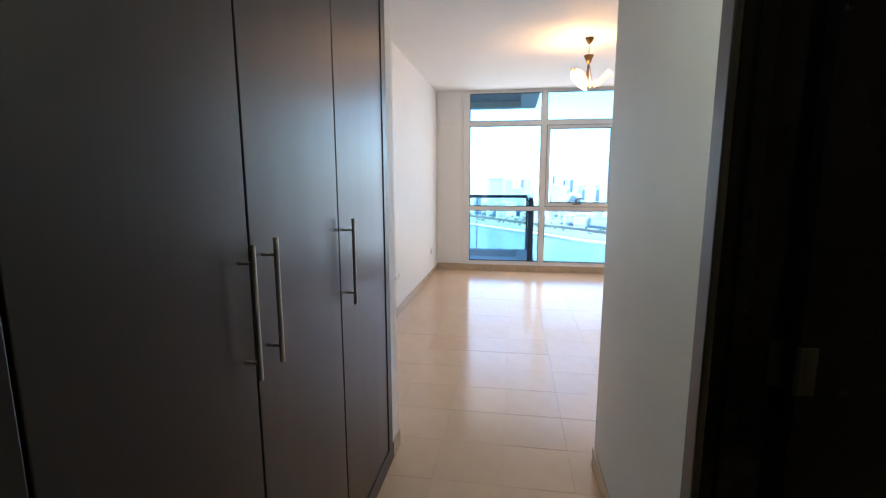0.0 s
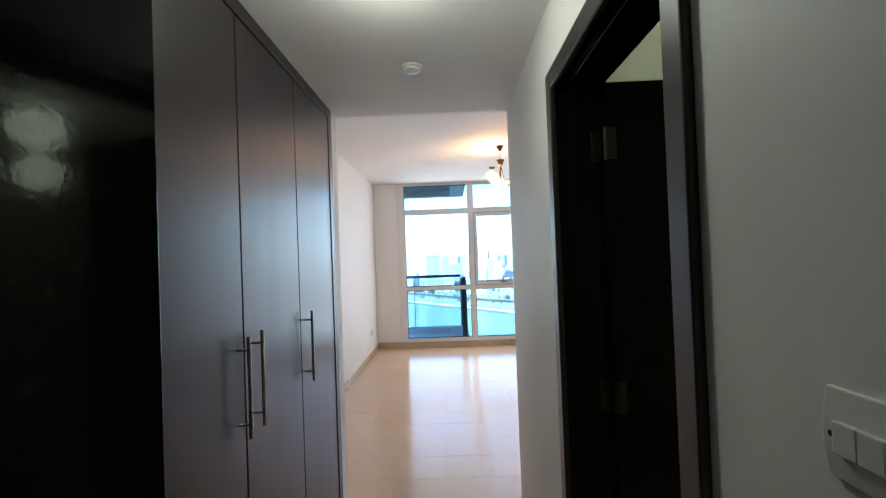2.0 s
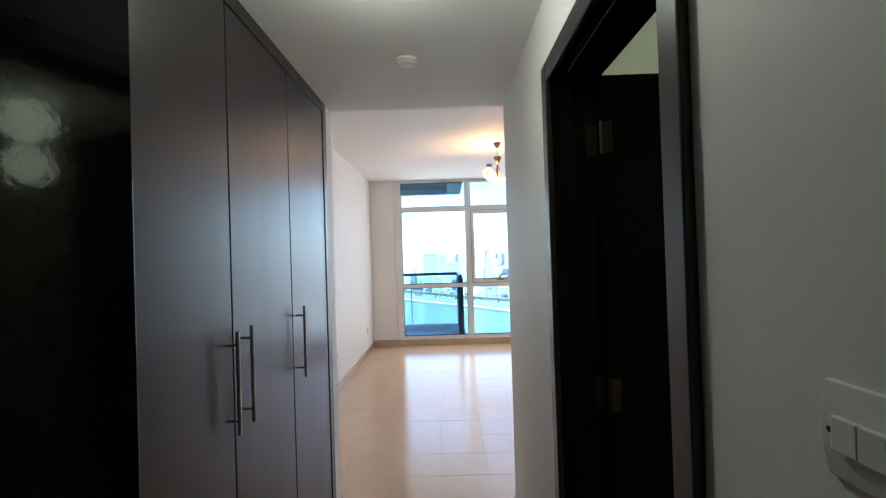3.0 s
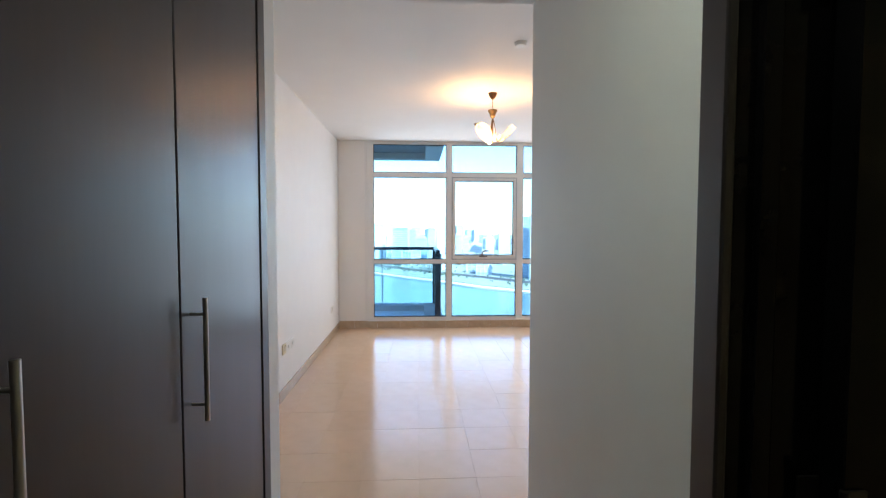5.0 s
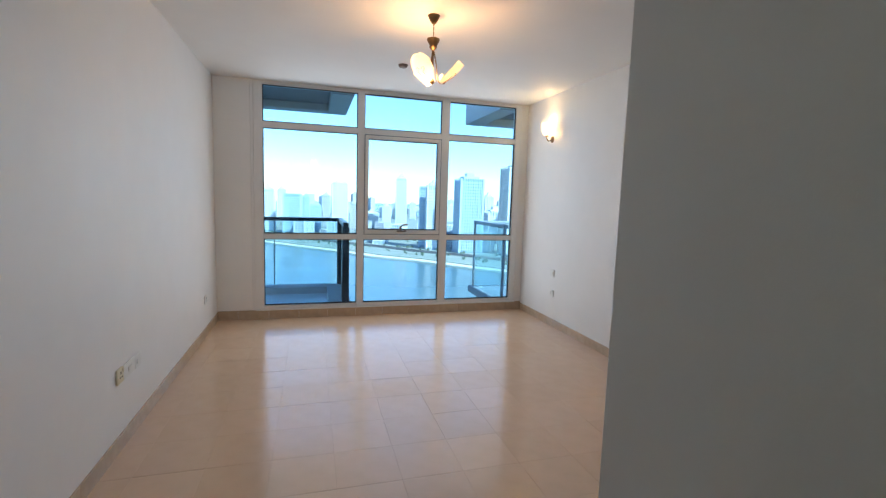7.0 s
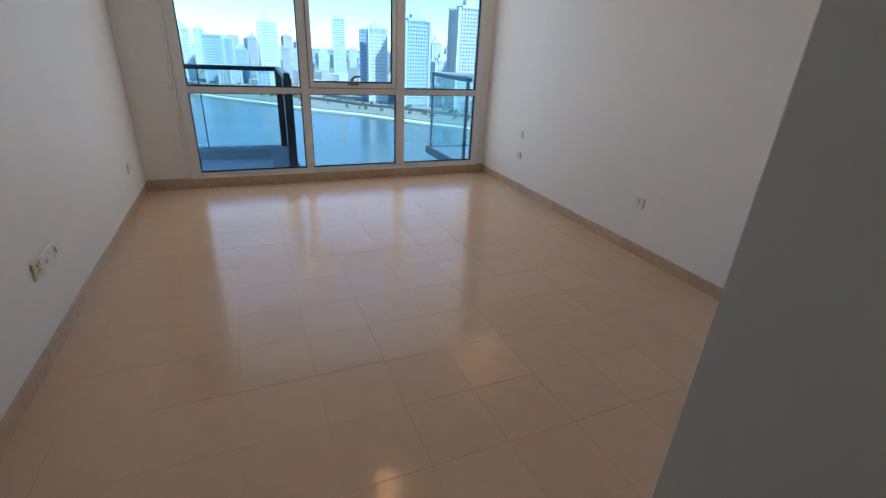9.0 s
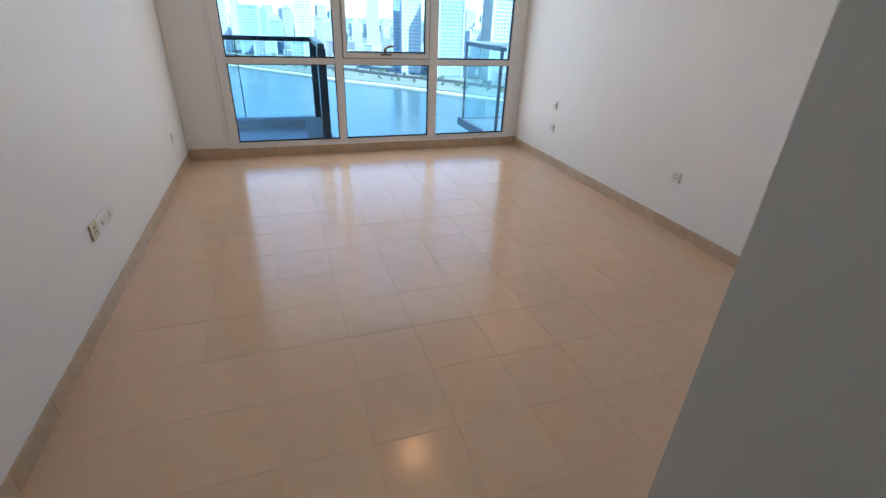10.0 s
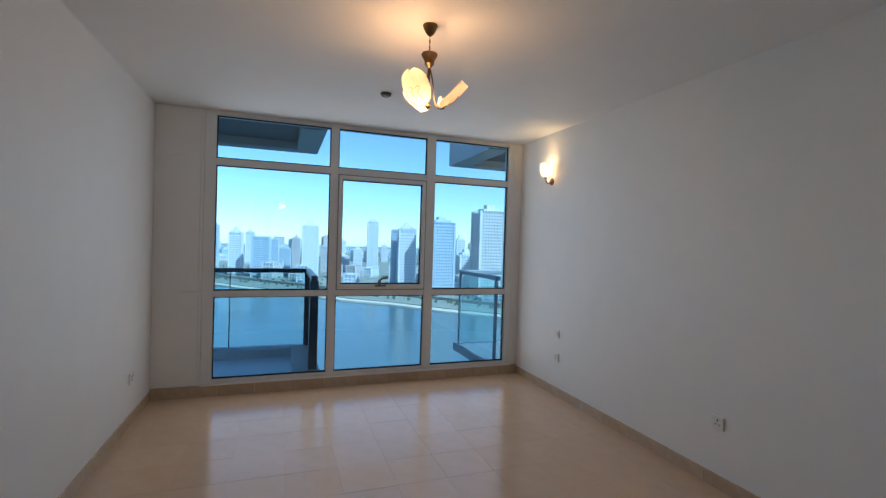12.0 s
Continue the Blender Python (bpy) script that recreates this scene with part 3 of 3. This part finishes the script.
def upper_slab(name, x_side, x_far, label):
    s = 1 if x_far > x_side else -1
    ob = thing(name, (x_side, YW + 0.2, 2.675), label, "balcony")
    L = abs(x_far - x_side)

    def xr(a, b):
        return (min(s * a, s * b), max(s * a, s * b))
    part("edge_beam", boxes((*xr(0, 0.27), 0.0, 1.42, 0.0, 0.45), bevel=0.008), CONCRETE, ob)
    part("edge_beam", boxes((*xr(0.27, L), 1.20, 1.42, 0.0, 0.45), bevel=0.008), CONCRETE, ob)
    # the recess's shade is put into its dark base colour
    part("soffit", boxes((*xr(0.27, L), 0.0, 1.20, 0.10, 0.40)), SHADED_SOFFIT, ob, "recessed soffit with its shade in the colour")
    return ob


balcony("balcony", 0.88, -2.6, RAIL, RAIL_GLASS, "concrete balcony with a dark handrail and glass balustrade")
balcony("balcony", 2.95, 6.0, RAIL_PALE, RAIL_GLASS, "neighbouring balcony with a pale handrail and glass balustrade", 0.05, 0.02, DARK_TILE, RAIL_PALE, 0.03)
upper_slab("balcony_above", 0.89, -2.6, "underside of the balcony above, soffit coloured as in shade, with pale edge")
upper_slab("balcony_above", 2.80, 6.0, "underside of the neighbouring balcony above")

# ---- distance: lagoon, shore, towers ----
SEA = -62.0
setting("water", boxes((-4500, 4500, 30, 4800, SEA - 2, SEA)), WATER, "calm blue-green lagoon far below")


def shore(x):
    return 557 - 1.28 * x if x < 60 else 480 - 1.05 * (x - 60) if x < 240 else 291 - 0.25 * (x - 240)


def strip(x0, x1, back0, back1, z0, z1, n=60):
    """A land strip that follows the shore, back0 to back1 metres behind it."""
    bm = bmesh.new()
    top, low = [], []
    for i in range(n + 1):
        x = x0 + (x1 - x0) * i / n
        wob = 4 * math.sin(x * 0.021) + 3 * math.sin(x * 0.067 + 1)
        y = min(shore(x), 1500) + wob
        top.append((bm.verts.new((x + back0 * 0.88, y + back0 * 0.47, z1)), bm.verts.new((x + back1 * 0.88, y + back1 * 0.47, z1))))
        low.append(bm.verts.new((x + back0 * 0.88, y + back0 * 0.47, z0)))
    for i in range(n):
        bm.faces.new((top[i][0], top[i + 1][0], top[i + 1][1], top[i][1]))
        bm.faces.new((low[i], low[i + 1], top[i + 1][0], top[i][0]))
    return bm


setting("ground", strip(-900, 1500, 13, 4200, SEA - 1, SEA + 2.2), SAND, "sandy ground with scrub beyond the water")
setting("beach", strip(-900, 1500, 0, 17, SEA - 1, SEA + 1.4), BEACH, "pale beach along the lagoon")
setting("road", strip(-900, 1500, 62, 80, SEA + 2.2, SEA + 2.6), ASPHALT, "asphalt road along the shore")

rng = random.Random(4)


def quads(cells):
    """One mesh out of many boxes."""
    vs, fs = [], []
    for x0, x1, y0, y1, z0, z1 in cells:
        n = len(vs)
        vs += [(x, y, z) for z in (z0, z1) for x, y in ((x0, y0), (x1, y0), (x1, y1), (x0, y1))]
        fs += [tuple(n + i for i in f) for f in ((0, 3, 2, 1), (4, 5, 6, 7), (0, 1, 5, 4), (1, 2, 6, 5), (2, 3, 7, 6), (3, 0, 4, 7))]
    return vs, fs


def piece(name, cells, mat, parent):
    me = bpy.data.meshes.new(name)
    me.from_pydata(*[list(q) for q in (quads(cells)[0], [], quads(cells)[1])])
    me.materials.append(mat)
    ob = new(name, me)
    ob.parent = parent
    return ob


def tower(x, y, w, d, top, style, turn=0.0, bays=4, crown=1, label="", name="tower"):
    """A tower block: glazed core, floor bands, piers between bays, set-back crown."""
    solid, glazed = HAZED_FACADES[style]
    base = SEA + 2
    h = top - base
    ob = thing(name, (x, y, base), label or "distant high-rise with banded glass facade", "tower", "far skyline")
    ob.rotation_euler.z = radians(turn)
    a, b = w / 2, d / 2
    piece("core", [(-a, a, -b, b, 0, h)], glazed, ob)
    step = 3.5
    piece("floor_band", [(-a - 0.5, a + 0.5, -b - 0.5, b + 0.5, k * step, k * step + 1.9) for k in range(1, int(h / step))], solid, ob)
    cells = [(sx * a - w * 0.045, sx * a + w * 0.045, sy * b - w * 0.045, sy * b + w * 0.045, 0, h + 1.5) for sx in (-1, 1) for sy in (-1, 1)]
    for k in range(1, bays):
        px, pw = -a + 2 * a * k / bays, w * (0.014 if bays > 7 else 0.03 if k % 2 else 0.06)
        cells.append((px - pw / 2, px + pw / 2, -b - 0.9, b + 0.9, 0, h + 1.5))
    m = max(3, int(bays * d / w))
    for k in range(1, m):
        py = -b + 2 * b * k / m
        cells.append((-a - 0.9, a + 0.9, py - d * 0.03, py + d * 0.03, 0, h + 1.5))
    piece("pier", cells, solid, ob)
    if crown:
        piece("crown", [(-a * 0.7, a * 0.7, -b * 0.7, b * 0.7, h, h + 4), (-a * 0.35, a * 0.3, -b * 0.4, b * 0.4, h + 4, h + 7 + crown)], solid, ob)
    if crown > 4:
        piece("mast", [(-0.7, 0.7, -0.7, 0.7, h + 7, h + 14 + crown)], solid, ob)
    return ob


# (x to y of its two sides, y, rise over the eye to y, style, bays, crown)
for r0, r1, y, rise, style, bays, crown in ((-0.135, -0.117, 900, 0.022, 2, 4, 1), (-0.098, -0.073, 800, 0.009, 0, 4, 3), (-0.068, -0.050, 1150, 0.010, 0, 4, 2), (-0.056, -0.020, 760, 0.001, 2, 8, 0),
                                            (-0.019, -0.004, 1000, -0.004, 2, 4, 1), (-0.003, 0.020, 800, -0.022, 2, 5, 2), (0.023, 0.038, 900, 0.000, 3, 3, 1), (0.042, 0.076, 720, 0.027, 0, 6, 5),
                                            (0.081, 0.096, 850, -0.015, 3, 3, 1), (0.100, 0.112, 1000, -0.022, 1, 3, 1), (0.114, 0.143, 900, -0.036, 1, 5, 1), (0.151, 0.169, 950, -0.020, 0, 4, 2),
                                            (0.181, 0.205, 820, 0.042, 0, 3, 2), (0.235, 0.252, 560, 0.025, 2, 3, 0), (0.253, 0.292, 530, 0.029, 0, 7, 1), (0.328, 0.387, 495, 0.046, 2, 9, 1),
                                            (0.391, 0.413, 700, 0.008, 0, 4, 2), (0.400, 0.444, 600, -0.028, 0, 6, 2), (0.449, 0.522, 470, 0.078, 1, 9, 2), (0.56, 0.62, 520, 0.085, 1, 6, 2),
                                            (0.64, 0.70, 600, 0.06, 2, 6, 2), (0.212, 0.226, 1300, -0.012, 1, 3, 1), (0.300, 0.320, 1200, -0.015, 0, 4, 1), (0.425, 0.440, 1100, 0.0, 1, 3, 2)):
    w = (r1 - r0) * y * 0.93
    tower((r0 + r1) / 2 * y, y + w * 0.4, w, w * 0.7, y * rise + 1.5, style, rng.uniform(-9, 3), bays, crown)
for k in range(170):
    ratio = rng.uniform(-0.34, 0.85)
    y = rng.uniform(1200, 2600)
    x = ratio * y
    if y < shore(min(x, 250)) + 60:
        y = shore(x) + rng.uniform(80, 500)
    low = rng.random()
    top = (-50 + 45 * low * low if y < 1500 else -48 + 62 * low ** 2.2)
    tower(ratio * y, y, rng.uniform(18, 40), rng.uniform(16, 30), top, rng.choice((0, 0, 1, 1, 2, 3)), rng.uniform(-25, 35), rng.choice((2, 3, 4)), rng.choice((0, 1, 2)), "distant apartment block paled by haze in its colours")
for k in range(70):
    x = rng.uniform(-120, 420)
    back = rng.uniform(95, 330)
    x1, y1 = x + back * 0.88, min(shore(x), 1500) + back * 0.47
    tower(x1, y1, rng.uniform(14, 34), rng.uniform(12, 24), SEA + rng.uniform(9, 26), rng.choice((0, 0, 1, 3)), 62 + rng.uniform(-8, 8), 3, 0, "low building near the shore, haze mixed into its pale colours", "low_building")
# shore trees
cells = []
for k in range(420):
    x = rng.uniform(-300, 500)
    back = rng.choice((rng.uniform(34, 60), rng.uniform(82, 95), rng.uniform(90, 260)))
    r = rng.uniform(0.6, 1.3)
    cx, cy = x + back * 0.88, min(shore(x), 1500) + back * 0.47
    for j in range(4):
        ox, oy, oz = (rng.uniform(-r, r) for _ in range(3))
        cells.append((cx + ox - r * 0.6, cx + ox + r * 0.6, cy + oy - r * 0.6, cy + oy + r * 0.6, SEA + 2.2 + max(0, r + oz * 0.5 - r * 0.8), SEA + 3 + r * 1.6 + oz * 0.5))
trees = piece("shore_trees", cells, LEAF, None)
tagged(trees, "scattered green trees and bushes along the shore", "trees", kind="stuff")

# ---- skirting tiles ----
def skirting(name, a, b, out, height, label, first=0.0):
    """A run of skirting tiles from a to b along a wall; out: the way into the room."""
    ob = thing(name, (0, 0, 0), label, "skirting", kind="structure")
    a, b = Vector(a), Vector(b)
    way, length = (b - a).normalized(), (b - a).length
    n = Vector(out)
    shared = {}
    at = -first
    while at < length - 0.01:
        s, e = max(0, at), min(length, at + TP)
        size = round(e - s - 0.0025, 4)
        if size > 0.01:
            if size not in shared:
                bm = boxes((0, size, 0, 0.011, 0, height), bevel=0.0015)
                shared[size] = mesh_of("skirting_tile", bm, SKIRT)
            t = new("skirting_tile", shared[size])
            t.parent = ob
            x_axis, y_axis = way.to_3d(), n.to_3d()
            flip = x_axis.cross(y_axis).z < 0
            origin = (a + way * (e - 0.001 if flip else s + 0.001)).to_3d()
            x_axis = -x_axis if flip else x_axis
            t.matrix_local = Matrix.Translation(origin) @ Matrix((x_axis, y_axis, (0, 0, 1))).transposed().to_4x4()
        at += TP
    return ob


TP = 0.333                         # tile pitch
SH = 0.088
skirting("skirting_left", (XL, YB + 0.012), (XL, YW - 0.035), (1, 0), SH, "beige tile skirting along a white wall", 0.1)
skirting("skirting_right", (XR, YB), (XR, YW - 0.03), (-1, 0), SH, "beige tile skirting along a white wall", 0.1)
skirting("skirting_window", (XL, YW - 0.021), (XR, YW - 0.021), (0, -1), 0.107, "beige tile upstand under the window", 0.11)
skirting("skirting_back", (XH + 0.01, YB), (XR - 0.012, YB), (0, 1), SH, "beige tile skirting along a white wall")
skirting("skirting_hall", (XH, D1 + A + 0.002), (XH, YB), (-1, 0), SH, "beige tile skirting of the hall wall")
skirting("skirting_hall", (XH, YE), (XH, D0 - A - 0.002), (-1, 0), SH, "beige tile skirting of the hall wall")
skirting("skirting_stub", (XW - 0.002, 3.210), (XW - 0.002, YB), (1, 0), SH, "beige tile skirting at the wall end")
skirting("skirting_back", (XL + 0.012, YB), (XW + 0.009, YB), (0, 1), SH, "beige tile skirting along a white wall")

# ---- bathroom wall tiles and floor tiles ----
bm_cells = []
for i in range(8):
    for j in range(12):
        z0, z1 = 0.2 * j + 0.001, min(0.2 * j + 0.199, HC - 0.004)
        y0 = BY0 + 0.3 * i
        bm_cells.append((BX - 0.006, BX, y0 + 0.001, y0 + 0.299, z0, z1))
        x0 = XH + WT + 0.02 + 0.3 * i
        if x0 < BX - 0.1:
            bm_cells.append((x0 + 0.001, min(x0 + 0.299, BX - 0.01), BY1 - 0.006, BY1, z0, z1))
bath = piece("bathroom_tiles", bm_cells, BATH_TILE, None)
tagged(bath, "pale green glazed wall tiles of the bathroom", "wall tiles", kind="stuff")


def tile_mesh(w, d):
    return mesh_of("floor_tile", boxes((0.0005, w - 0.0005, 0.0005, d - 0.0005, -0.012, 0.0), bevel=0.0005), TILE)


tile_shapes = {}
TX, TY = 0.174, 6.75             # one crossing of the joints
for i in range(-4, 10):
    for j in range(-22, 6):
        x0, x1 = TX + TP * i, TX + TP * (i + 1)
        y0, y1 = TY + TP * j, TY + TP * (j + 1)
        hall = y1 <= YB + 0.05
        lx, hx = (XW - 0.02, XH) if hall else (XL, XR)
        x0, x1, y0, y1 = max(x0, lx), min(x1, hx), max(y0, YE), min(y1, YW - 0.02)
        if x1 - x0 < 0.02 or y1 - y0 < 0.02:
            continue
        key = (round(x1 - x0, 3), round(y1 - y0, 3))
        if key not in tile_shapes:
            tile_shapes[key] = tile_mesh(*key)
        t = new("floor_tile", tile_shapes[key])
        t.parent = floor
        t.location = (x0, y0, rng.uniform(-0.0002, 0.0004))
        t.rotation_euler = (rng.uniform(-0.0011, 0.0011), rng.uniform(-0.0011, 0.0011), 0)
